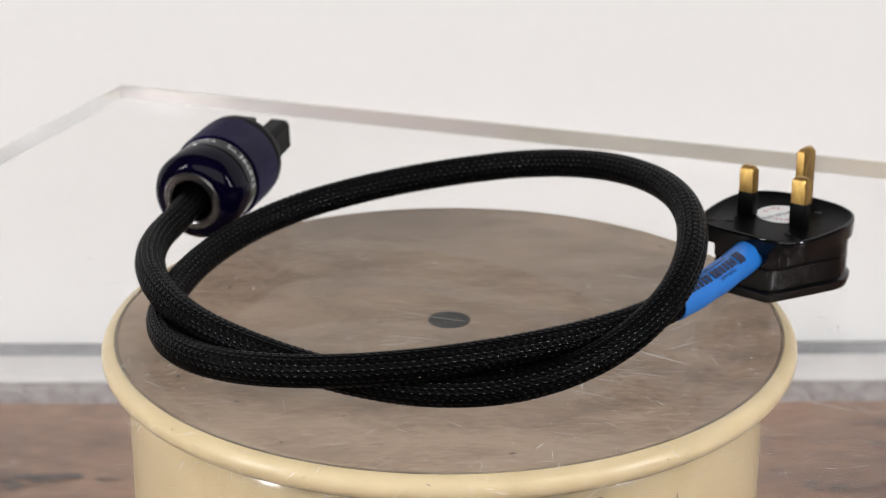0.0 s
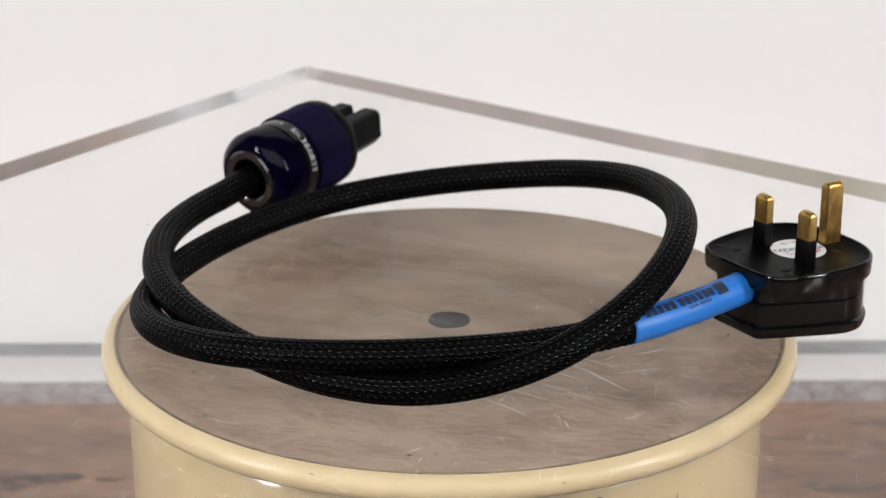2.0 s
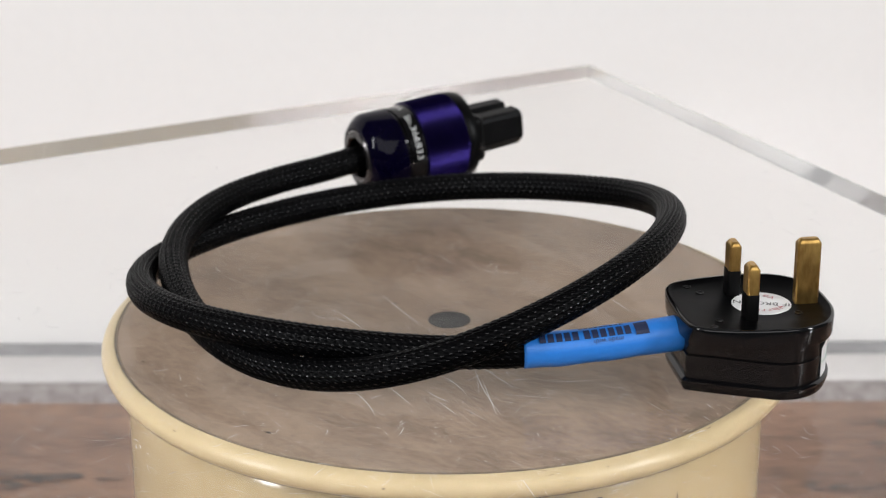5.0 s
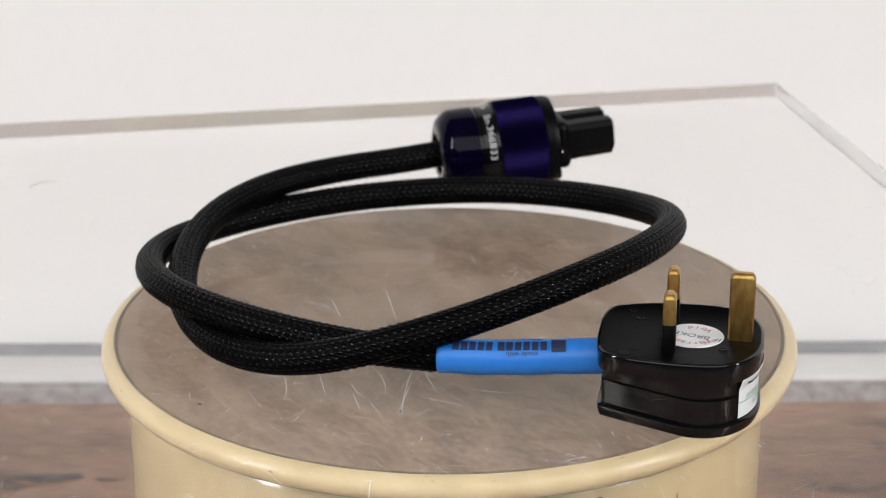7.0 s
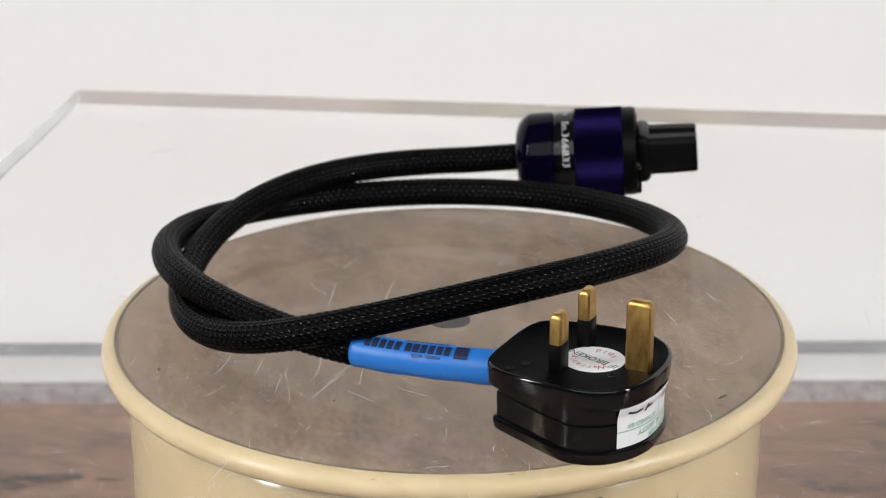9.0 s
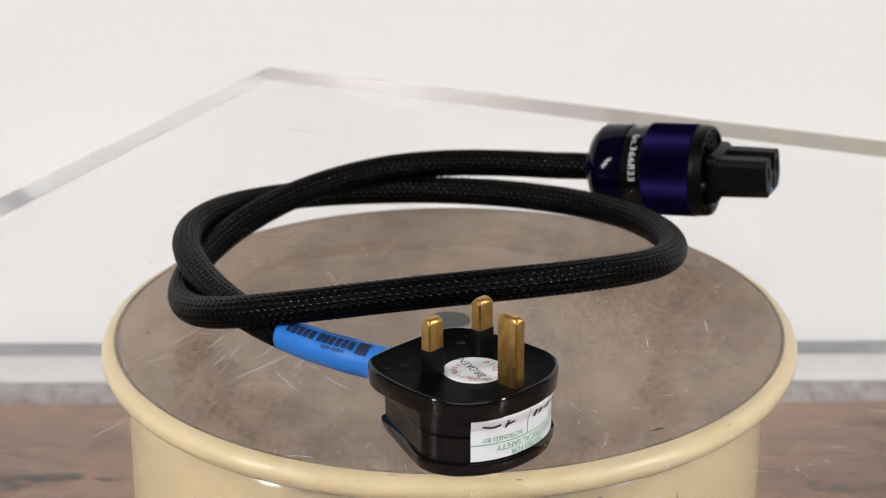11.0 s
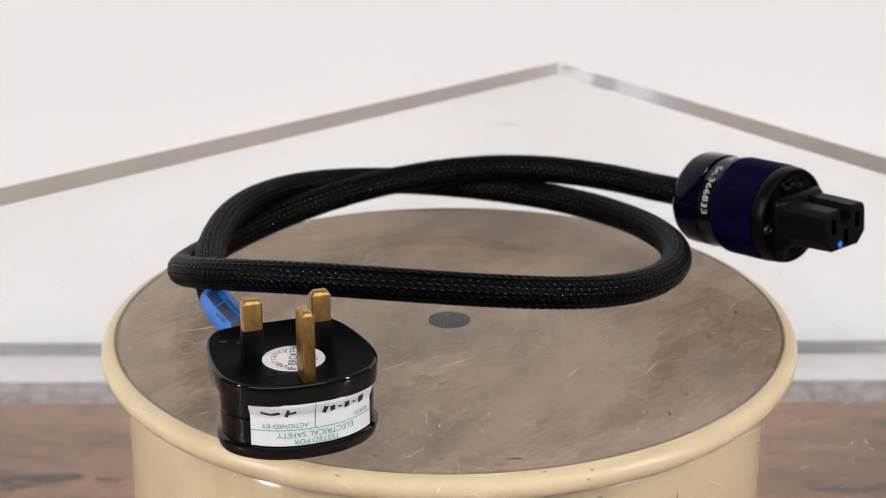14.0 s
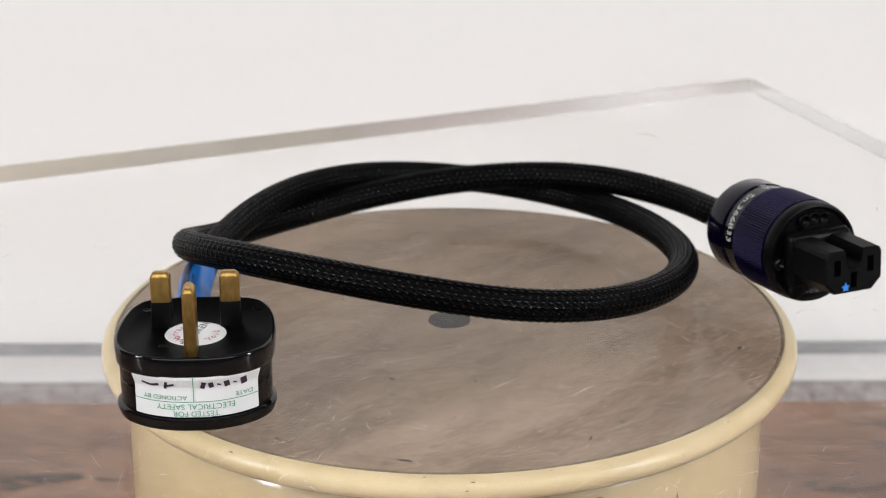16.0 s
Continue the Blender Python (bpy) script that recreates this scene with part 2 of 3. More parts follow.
part("batten", box(2.4, 0.0345, 0.030, 0.004, at=(0, BACK_Y + 0.0460, -0.0145)), M["batten"], table, "white painted rear batten")
part("edging_strip", box(2.4, 0.0190, 0.030, 0.002, at=(0, BACK_Y + 0.0732, -0.0155)), M["strip"], table, "grey rear edging strip")

stain_rng = random.Random(5)


def stain(x, y, half_long, half_wide, count):
    """A dark streaky stain in the wood, thinning out towards its ends."""
    bm = bmesh.new()
    for _ in range(count):
        u, v = x + stain_rng.gauss(0, half_long * 0.5), y + stain_rng.gauss(0, half_wide * 0.5)
        a, b, n = stain_rng.uniform(0.002, 0.007), stain_rng.uniform(0.0006, 0.0018), 8
        bm.faces.new([bm.verts.new((u + a * stain_rng.uniform(0.6, 1) * math.cos(2 * math.pi * i / n), v + b * stain_rng.uniform(0.6, 1) * math.sin(2 * math.pi * i / n),
                                    0.0004 + 0.00001 * len(bm.faces))) for i in range(n)])
    return tagged(part("stain", bm, M["stain"], table, "dark grey stain in the wood", smooth=False), kind="stuff")


for x, y, half_long, half_wide, count in ((-0.206, 0.212, 0.030, 0.005, 60), (-0.222, 0.204, 0.012, 0.005, 20), (0.238, 0.272, 0.022, 0.006, 34), (0.235, 0.249, 0.018, 0.004, 24),
                                          (0.232, 0.228, 0.018, 0.004, 30), (-0.13, 0.255, 0.03, 0.004, 16), (0.19, 0.200, 0.02, 0.004, 16)):
    stain(x, y, half_long, half_wide, count)

# ---- turntable ----
turntable = tagged(new("turntable"), "cream enamelled round turntable with a grey-brown board top", "turntable")
BODY_R, RIM_R, DISC_R, BODY_X = 0.1187, 0.1287, 0.1235, -0.0015
part("body", lathe([(0.0, 0.001), (BODY_R + 0.002, 0.0), (BODY_R + 0.003, 0.004), (BODY_R, 0.008), (BODY_R, LID_Z - 0.023),
                    (BODY_R - 0.0003, LID_Z - 0.0200), (BODY_R - 0.0010, LID_Z - 0.0172), (BODY_R - 0.0021, LID_Z - 0.0144), (BODY_R - 0.0036, LID_Z - 0.0118), (BODY_R - 0.0046, LID_Z - 0.0104), (0.0, LID_Z - 0.0104)], 128), M["cream"], turntable)
flat_shade(turntable.children[0]).location.x = BODY_X
part("seam", lathe([(BODY_R + 0.0050, LID_Z - 0.0103), (BODY_R + 0.0054, LID_Z - 0.0100), (BODY_R + 0.0050, LID_Z - 0.0097),
                    (BODY_R - 0.001, LID_Z - 0.0097), (BODY_R - 0.001, LID_Z - 0.0103)], 128, closed=True), M["dark"], turntable, "dark seam under the lid")
lid = part("turning_lid", lathe([(DISC_R - 0.002, LID_Z - 0.002), (DISC_R, LID_Z - 0.0006), (DISC_R + 0.0006, LID_Z - 0.0002)]
                                + [(RIM_R - 0.0052 + 0.0052 * math.sin(a), LID_Z - 0.0049 + 0.0047 * math.cos(a)) for a in np.linspace(0.15, 2.9, 14)]
                                + [(BODY_R + 0.0046, LID_Z - 0.0096), (BODY_R + 0.003, LID_Z - 0.0096), (BODY_R + 0.003, LID_Z - 0.004)], 160, closed=True),
           M["cream_rim"], turntable, "cream enamelled rolled rim of the lid")
rim_line = [(RIM_R - 0.0052 + (0.0052 + k) * math.sin(a), LID_Z - 0.0049 + (0.0047 + k) * math.cos(a)) for a, k in ((2.27, -0.0001), (2.28, 0.00008), (2.36, 0.00008), (2.37, -0.0001))]
part("rim_line", lathe(rim_line, 160, closed=True), M["rimline"], lid, "thin broken dark line along the rim", smooth=False)
part("top_board", lathe([(0, LID_Z - 0.004), (DISC_R - 0.0004, LID_Z - 0.004), (DISC_R - 0.0004, LID_Z - 0.0008), (DISC_R - 0.001, LID_Z - 0.0002),
                         (0, LID_Z - 0.0002)], 128), M["board"], lid, "grey-brown fibrous hardboard disc", smooth=False)
# Flat brown ring that paints the rim's thin shadow onto the board's edge.
part("edge_groove", lathe([(DISC_R - 0.0005, LID_Z - 0.0003), (DISC_R - 0.0005, LID_Z - 0.0001), (DISC_R + 0.0003, LID_Z - 0.0001), (DISC_R + 0.0003, LID_Z - 0.0003)], 160, closed=True),
     M["edgeshade"], lid, "dark shadow line painted round the board", smooth=False)
part("centre_spot", lathe([(0, LID_Z - 0.0003), (0.0079, LID_Z - 0.0003), (0.0078, LID_Z), (0, LID_Z)], 40), M["spot"], lid, "dark grey centre spot", smooth=False)

chip_rng = random.Random(11)


def blot(bm, x, y, z, size, stretch, a, n=9):
    """A small irregular flat mark."""
    ring = []
    for i in range(n):
        t = 2 * math.pi * i / n
        r = size * chip_rng.uniform(0.55, 1.0)
        u, v = r * math.cos(t) * stretch, r * math.sin(t)
        ring.append(bm.verts.new((x + u * math.cos(a) - v * math.sin(a), y + u * math.sin(a) + v * math.cos(a), z)))
    bm.faces.new(ring)


bm = bmesh.new()
for _ in range(80):
    a, r = chip_rng.uniform(0, 2 * math.pi), 0.118 * math.sqrt(chip_rng.uniform(0.02, 1))
    blot(bm, r * math.cos(a), r * math.sin(a), LID_Z - 0.0001, chip_rng.choice((0.0002, 0.0003, 0.0006)), chip_rng.uniform(1, 3.5), chip_rng.uniform(0, 3.14))
for x, y, size, stretch in ((0.0872, 0.0757, 0.0010, 3.0), (0.108, 0.036, 0.0008, 1.5), (-0.06, 0.09, 0.0009, 2.2), (-0.095, -0.05, 0.0008, 1.6), (0.02, -0.11, 0.0008, 2.0)):
    blot(bm, x, y, LID_Z - 0.00008, size, stretch, math.atan2(y, x) + 1.5)
tagged(part("specks", bm, M["dark"], lid, "small dark specks in the board", smooth=False), kind="stuff")
bm = bmesh.new()
for _ in range(60):
    a = chip_rng.uniform(0, 2 * math.pi)
    lean = chip_rng.uniform(0.3, 1.5)
    rad, z = RIM_R - 0.0052 + 0.0053 * math.sin(lean), LID_Z - 0.0049 + 0.0048 * math.cos(lean)
    n = Vector((math.sin(lean) * math.cos(a), math.sin(lean) * math.sin(a), math.cos(lean)))
    along = Vector((-math.sin(a), math.cos(a), 0))
    up = n.cross(along)
    size, stretch = chip_rng.choice((0.00012, 0.0002, 0.0003)), chip_rng.uniform(1, 4)
    ring = []
    for i in range(8):
        t, r = 2 * math.pi * i / 8, size * chip_rng.uniform(0.5, 1)
        ring.append(bm.verts.new(Vector((rad * math.cos(a), rad * math.sin(a), z)) + along * (r * math.cos(t) * stretch) + up * (r * math.sin(t)) + n * 0.0001))
    bm.faces.new(ring)
tagged(part("chips", bm, M["chip"], lid, "small dark chips in the rim", smooth=False), kind="stuff")
bm = bmesh.new()
for a, z, w, h in ((-65.0, LID_Z - 0.0175, 0.0016, 0.0009), (-49.0, LID_Z - 0.03, 0.0003, 0.006), (-58.0, LID_Z - 0.034, 0.0004, 0.0003), (-112.0, LID_Z - 0.036, 0.0004, 0.0003)):
    a = radians(a)
    n, along = Vector((math.cos(a), math.sin(a), 0)), Vector((-math.sin(a), math.cos(a), 0))
    bm.faces.new([bm.verts.new(n * (BODY_R + 0.00015) + Vector((0, 0, z)) + along * (w * c) + Vector((0, 0, h * d)))
                  for c, d in ((-1, 0.6), (-0.2, 1), (0.9, 0.8), (0.5, -0.4), (-0.3, -1))])
tagged(part("paint_chips", bm, M["dark"], turntable, "dark chips in the cream paint", smooth=False), kind="stuff").location.x = BODY_X

# ---- acrylic slab ----
slab = tagged(part("acrylic_slab", box(0.5104, 0.4368, SLAB_T, 0.0005, at=(-0.0015, -0.0025, -SLAB_T / 2), segs=2), M["acrylic"], None, smooth=False),
              "thick clear scratched acrylic slab lying on the turntable", "acrylic sheet")
slab.visible_shadow = False
slab.data.materials.append(M["acrylic_face"])
for poly in slab.data.polygons:
    if abs(poly.normal.z) > 0.99:
        poly.material_index = 1
SLAB_TURN = -20.0

# ---- power cable ----
cable = tagged(new("power_cable"), "black braided mains cable, coiled, with plug and purple connector", "power cable")

PATH_POINTS = np.array([
    (-0.0747, 0.0836, 0.0222),
    (-0.1022, 0.0486, 0.0176),
    (-0.1126, 0.0123, 0.0156),
    (-0.1077, -0.0241, 0.0160),
    (-0.0912, -0.0566, 0.0133),
    (-0.0613, -0.0808, 0.0102),
    (-0.0248, -0.0970, 0.0057),
    (0.0136, -0.0995, 0.0037),
    (0.0492, -0.0875, 0.0095),
    (0.0742, -0.0655, 0.0207),
    (0.0866, -0.0347, 0.0297),
    (0.0884, -0.0017, 0.0355),
    (0.0785, 0.0299, 0.0358),
    (0.0592, 0.0575, 0.0323),
    (0.0333, 0.0772, 0.0265),
    (0.0010, 0.0839, 0.0205),
    (-0.0339, 0.0783, 0.0157),
    (-0.0653, 0.0607, 0.0121),
    (-0.0878, 0.0313, 0.0092),
    (-0.1008, -0.0050, 0.0070),
    (-0.1035, -0.0403, 0.0049),
    (-0.0926, -0.0688, 0.0062),
    (-0.0711, -0.0898, 0.0093),
    (-0.0422, -0.1016, 0.0130),
    (-0.0098, -0.1019, 0.0152),
    (0.0226, -0.0903, 0.0153),
    (0.0543, -0.0711, 0.0143),
    (0.0831, -0.0448, 0.0145),
    (0.1087, -0.0088, 0.0174),
    (0.1328, 0.0360, 0.0178)])


def bspline(ctrl, n):
    """A uniform cubic B-spline, n points."""
    k = len(ctrl) - 3
    out = []
    for x in np.linspace(0, k - 1e-6, n):
        i = int(x)
        a = x - i
        w = np.array([(1 - a) ** 3, 3 * a ** 3 - 6 * a * a + 4, -3 * a ** 3 + 3 * a * a + 3 * a + 1, a ** 3]) / 6
        out.append(w @ ctrl[i:i + 4])
    return np.array(out)


def even(pts, step):
    d = np.r_[0, np.cumsum(np.linalg.norm(np.diff(pts, axis=0), axis=1))]
    n = int(d[-1] / step) + 1
    return np.stack([np.interp(np.linspace(0, d[-1], n), d, pts[:, k]) for k in range(3)], 1)


IEC_A, IEC_B = Vector((-0.1015, 0.0540, 0.0182)), Vector((-0.0780, 0.1250, 0.0243))    # connector, cord end and socket end
curve_points = bspline(PATH_POINTS, 900)
WAY = even(np.vstack([np.array(IEC_A + (IEC_B - IEC_A).normalized() * 0.006), curve_points[14:]]), 0.0012)
CABLE_R = 0.0054
part("cable_core", tube(WAY[::2], CABLE_R - 0.0004, 18), M["core"], cable)


def braid(way, strands, pitch, width, radius):
    """Flat nylon bundles wound both ways, each passing over one and under the next."""
    _, side, up = frames_along(way)
    d = np.r_[0, np.cumsum(np.linalg.norm(np.diff(way, axis=0), axis=1))]
    s = np.arange(0, d[-1], pitch / (strands * 6))
    pos, sd, uu = (np.stack([np.interp(s, d, q[:, k]) for k in range(3)], 1) for q in (way, side, up))
    n = len(s)
    across = ((-1, -0.00016), (0, 0.00004), (1, -0.00016))
    verts, faces, base = [], [], 0
    for hand in (1, -1):
        lift = hand * 0.00013 * np.cos(2 * math.pi * strands * s / pitch)
        for j in range(strands):
            ang = hand * 2 * math.pi * s / pitch + 2 * math.pi * j / strands
            for off, rise in across:
                a = ang + off * width / radius
                r = radius + lift + rise - (0.00012 if hand < 0 else 0) + 0.00014 * np.cos(18 * (a - 0.25 * np.sin(9 * s)))
                verts.append(pos + r[:, None] * (np.cos(a)[:, None] * uu + np.sin(a)[:, None] * sd))
            i = np.arange(n - 1)
            for k in range(len(across) - 1):
                q = base + k * n + i
                quad = (q, q + 1, q + n + 1, q + n) if hand > 0 else (q, q + n, q + n + 1, q + 1)
                faces.append(np.stack(quad, 1))
            base += n * len(across)
    woven = sum(len(f) for f in faces)
    # floats: short glossy slips added over the weave to make its glints, in staggered rows
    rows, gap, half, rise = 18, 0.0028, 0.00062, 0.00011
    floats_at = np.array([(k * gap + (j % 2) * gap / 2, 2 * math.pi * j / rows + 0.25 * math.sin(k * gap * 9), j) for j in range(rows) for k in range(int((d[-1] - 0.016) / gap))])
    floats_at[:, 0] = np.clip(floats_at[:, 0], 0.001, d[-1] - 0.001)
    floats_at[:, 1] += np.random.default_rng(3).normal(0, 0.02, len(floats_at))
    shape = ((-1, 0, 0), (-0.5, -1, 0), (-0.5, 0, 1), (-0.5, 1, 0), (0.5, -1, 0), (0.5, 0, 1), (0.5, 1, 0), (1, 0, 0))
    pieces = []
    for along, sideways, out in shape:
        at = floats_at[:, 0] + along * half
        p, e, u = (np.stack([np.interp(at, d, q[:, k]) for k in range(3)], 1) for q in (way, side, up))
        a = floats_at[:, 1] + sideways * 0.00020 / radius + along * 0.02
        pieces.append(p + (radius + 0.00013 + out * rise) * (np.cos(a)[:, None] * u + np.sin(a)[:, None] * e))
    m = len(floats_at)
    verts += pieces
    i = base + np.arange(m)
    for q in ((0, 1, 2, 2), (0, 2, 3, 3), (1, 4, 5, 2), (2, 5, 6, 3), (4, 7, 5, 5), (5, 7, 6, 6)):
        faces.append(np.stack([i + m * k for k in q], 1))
    every = [list(dict.fromkeys(f)) for f in np.concatenate(faces).tolist()]
    me = bpy.data.meshes.new("braid")
    me.from_pydata(np.concatenate(verts).tolist(), [], every)
    me.polygons.foreach_set("use_smooth", [True] * len(me.polygons))
    me.materials.append(M["braid"])
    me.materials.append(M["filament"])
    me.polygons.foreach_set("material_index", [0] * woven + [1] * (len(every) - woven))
    ob = new("braid", me)
    ob.parent = cable
    return tagged(ob, "woven black nylon braid", kind="stuff")


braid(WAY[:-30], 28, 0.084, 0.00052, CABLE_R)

# heat-shrink at the plug end
SLEEVE = WAY[-int(0.0535 / 0.0012):]
end_dir = SLEEVE[-1] - SLEEVE[-6]
end_dir /= np.linalg.norm(end_dir)
SLEEVE = np.vstack([SLEEVE, SLEEVE[-1] + end_dir * 0.003, SLEEVE[-1] + end_dir * 0.006])
n_sl = len(SLEEVE)
flare = [0.0058 + 0.0004 * max(0, (i - n_sl + 6) / 6) - 0.00012 * math.sin(i * 0.45) for i in range(n_sl)]
sleeve = part("heat_shrink_sleeve", tube(SLEEVE, flare, 28), M["blue"], cable, "bright blue heat-shrink sleeve")
SL_T, SL_S, SL_U = frames_along(SLEEVE)


def on_sleeve(u, v, u0, phi):
    """Printing that starts near the plug and runs back along the sleeve; v is turned round it."""
    x = (n_sl - 1) - (u0 + u) / 0.0012
    i = int(min(max(x, 0), n_sl - 2))
    a = x - i
    p = SLEEVE[i] * (1 - a) + SLEEVE[i + 1] * a
    ang = phi + v / 0.0060
    return p + 0.00616 * (math.cos(ang) * SL_U[i] + math.sin(ang) * SL_S[i])


printed("maker_mark", bars([(0.0025, 0, 0.0045, 0.0048)]), partial(on_sleeve, u0=0.0125, phi=radians(30)), M["ink"], sleeve, "dark square mark")
for i in range(11):
    printed("print_bar", bars([(0.0012 + 0.00272 * i + 0.0010 * (i > 5), 0, 0.0020, 0.0034)]), partial(on_sleeve, u0=0.0185, phi=radians(30)), M["ink"], sleeve)
printed("small_print", glyphs("made with", 0.0024, "LEFT"), partial(on_sleeve, u0=0.0215, phi=radians(58)), M["ink"], sleeve, "small dark lettering")
printed("fine_print", bars([(0.0012 + 0.0017 * i, 0, 0.0013, 0.0006) for i in range(9)]), partial(on_sleeve, u0=0.020, phi=radians(2)), M["ink"], sleeve)

# mains plug, lying on its back with the pins up
FACE_Z = 0.0246
RIM_Z = 0.0257
LIP_HALF = [(0.0, -0.0230), (0.0100, -0.0230), (0.0188, -0.0214), (0.0228, -0.0152), (0.0246, -0.0070), (0.0256, 0.0010), (0.0259, 0.0090),
            (0.0251, 0.0165), (0.0213, 0.0236), (0.0138, 0.0282), (0.0060, 0.0298), (0.0, 0.0298)]
WAIST_HALF = [(0.0, -0.0208), (0.0090, -0.0208), (0.0122, -0.0202), (0.0139, -0.0180), (0.0149, -0.0146), (0.0158, -0.0130), (0.0236, 0.0045), (0.0247, 0.0092),
              (0.0240, 0.0150), (0.0206, 0.0208), (0.0135, 0.0259), (0.0060, 0.0282), (0.0, 0.0284)]
COVER_HALF = [(0.0, -0.0210), (0.0090, -0.0210), (0.0112, -0.0210), (0.0118, -0.0206), (0.0124, -0.0195), (0.0160, -0.0118), (0.0235, 0.0050), (0.0247, 0.0092),
              (0.0240, 0.0150), (0.0206, 0.0208), (0.0135, 0.0259), (0.0060, 0.0282), (0.0, 0.0284)]


def plug_outline(half, grow=0.0, cuts=3):
    """A rounded outline, mirrored about the plug's middle and set out or in by grow."""
    pts = np.array(half + [(-x, y) for x, y in half[-2:0:-1]])
    for _ in range(cuts):
        nxt = np.roll(pts, -1, 0)
        pts = np.stack([0.75 * pts + 0.25 * nxt, 0.25 * pts + 0.75 * nxt], 1).reshape(-1, 2)
    along = np.roll(pts, -1, 0) - np.roll(pts, 1, 0)
    along /= np.maximum(np.linalg.norm(along, axis=1), 1e-9)[:, None]
    return pts + grow * np.stack([along[:, 1], -along[:, 0]], 1)


def layer(half, z, grow):
    return [(x, y, z) for x, y in plug_outline(half, grow)]


def merged(*bms):
    """Several shapes joined into the first."""
    first = bms[0]
    for other in bms[1:]:
        me = bpy.data.meshes.new("piece")
        other.to_mesh(me)
        other.free()
        first.from_mesh(me)
        bpy.data.meshes.remove(me)
    return first


plug = part("mains_plug", merged(
    loft([layer(LIP_HALF, 0.0188, -0.0012), layer(LIP_HALF, 0.0191, -0.0004), layer(LIP_HALF, 0.0196, -0.0002), layer(LIP_HALF, 0.0245, 0.0), layer(LIP_HALF, RIM_Z - 0.0003, -0.0001), layer(LIP_HALF, RIM_Z, -0.0004),
          layer(LIP_HALF, RIM_Z, -0.0013), layer(LIP_HALF, FACE_Z - 0.0002, -0.0019)]),
    loft([layer(WAIST_HALF, 0.0133, -0.0006), layer(WAIST_HALF, 0.0136, -0.0001), layer(WAIST_HALF, 0.0189, 0.0001)])),
    M["plastic"], cable, "glossy black three-pin mains plug")
flat_shade(plug, 50)
plug.matrix_basis = pose(0.12090, 0.0119, 0, 0, 0, 50.5 - 90)     # local y: from the cord entry to the earth pin
plug_cover = part("plug_cover", loft([layer(COVER_HALF, 0.0002, -0.0006), layer(COVER_HALF, 0.0006, 0.0004), layer(COVER_HALF, 0.0030, 0.0012), layer(COVER_HALF, 0.0041, 0.0012),
                                      layer(COVER_HALF, 0.0046, 0.0006), layer(COVER_HALF, 0.0048, -0.0002), layer(COVER_HALF, 0.0128, 0.0), layer(COVER_HALF, 0.0131, -0.0003),
                                      layer(COVER_HALF, 0.0133, -0.0012)]), M["plastic"], plug)
flat_shade(plug_cover, 40)
part("face_plate", loft([layer(LIP_HALF, FACE_Z - 0.0004, -0.0010), layer(LIP_HALF, RIM_Z + 0.00004, -0.0010), layer(LIP_HALF, RIM_Z + 0.00004, -0.0013), layer(LIP_HALF, FACE_Z + 0.00010, -0.0022)]), M["plugface"], plug, "matt black moulded face")


def pin(name, x, y, sx, sy, top, sleeve_top, label):
    def rect(z, inset):
        w, h, c = sx / 2 - inset, sy / 2 - inset, 0.0005
        return [(x + a, y + b, z) for a, b in ((w - c, h), (w, h - c), (w, c - h), (w - c, -h), (c - w, -h), (-w, c - h), (-w, h - c), (c - w, h))]

    stem = part(name, loft([rect(FACE_Z - 0.001, 0), rect(top - 0.0016, 0), rect(top - 0.0003, 0.0008), rect(top, 0.0011)]), M["brass"], plug, label)
    flat_shade(stem)
    if sleeve_top:
        cover = part("pin_sleeve", box(sx + 0.0003, sy + 0.0003, sleeve_top, 0.0006, at=(x, y, FACE_Z + sleeve_top / 2 - 0.0002)), M["pinsleeve"], plug, "black insulating sleeve")
        flat_shade(cover)
    return stem


pin("line_pin", -0.0111, 0, 0.0064, 0.0040, 0.0437, 0.0095, "half-sleeved brass pin")
pin("neutral_pin", 0.0111, 0, 0.0064, 0.0040, 0.0437, 0.0095, "half-sleeved brass pin")
pin("earth_pin", 0, 0.0222, 0.0040, 0.0080, 0.0474, 0, "long brass earth pin")
for x, y in ((-0.0185, -0.0135), (0.0175, -0.0135), (-0.0125, -0.0105), (0.0125, -0.0105), (0.0095, 0.0170)):
    part("moulded_dot", lathe([(0, FACE_Z + 0.00016), (0.0009, FACE_Z + 0.00016), (0.0011, FACE_Z + 0.00030), (0.0014, FACE_Z + 0.00030), (0.0015, FACE_Z - 0.0004)], 16), M["black"], plug).location = (x, y, 0)

# warranty sticker on the face
sticker = part("warranty_sticker", lathe([(0, FACE_Z + 0.00028), (0.0098, FACE_Z + 0.00028), (0.0099, FACE_Z + 0.00012)], 48), M["paper"], plug, "round white paper sticker", smooth=False)
sticker.location = (-0.0001, 0.0072, 0)
TXT = radians(212 - 50.5 + 90)


def on_face(u, v):
    c, s = math.cos(TXT), math.sin(TXT)
    return (u * c - v * s - 0.0001, u * s + v * c + 0.0072, FACE_Z + 0.00036)


def arc_text(text, size, radius, a0, step, material, name, inward=False):
    for i, ch in enumerate(text):
        a = radians(a0 + step * i)
        turn = a + math.pi / 2 if inward else a - math.pi / 2
        printed(name, shift(glyphs(ch, size), radius * math.cos(a), radius * math.sin(a), turn), on_face, material, plug)


printed("sticker_text", glyphs("IF BROKEN", 0.0039), on_face, M["blackink"], plug, "black lettering")
arc_text("Warranty", 0.0036, 0.0066, 153, -18, M["red"], "sticker_letter")
arc_text("Void", 0.0036, 0.0066, 241, 19, M["red"], "sticker_letter", inward=True)

# safety label on the end
LAB_W, LAB_LO, LAB_HI, LAB_X = 0.0385, 0.0052, 0.0194, -0.0010
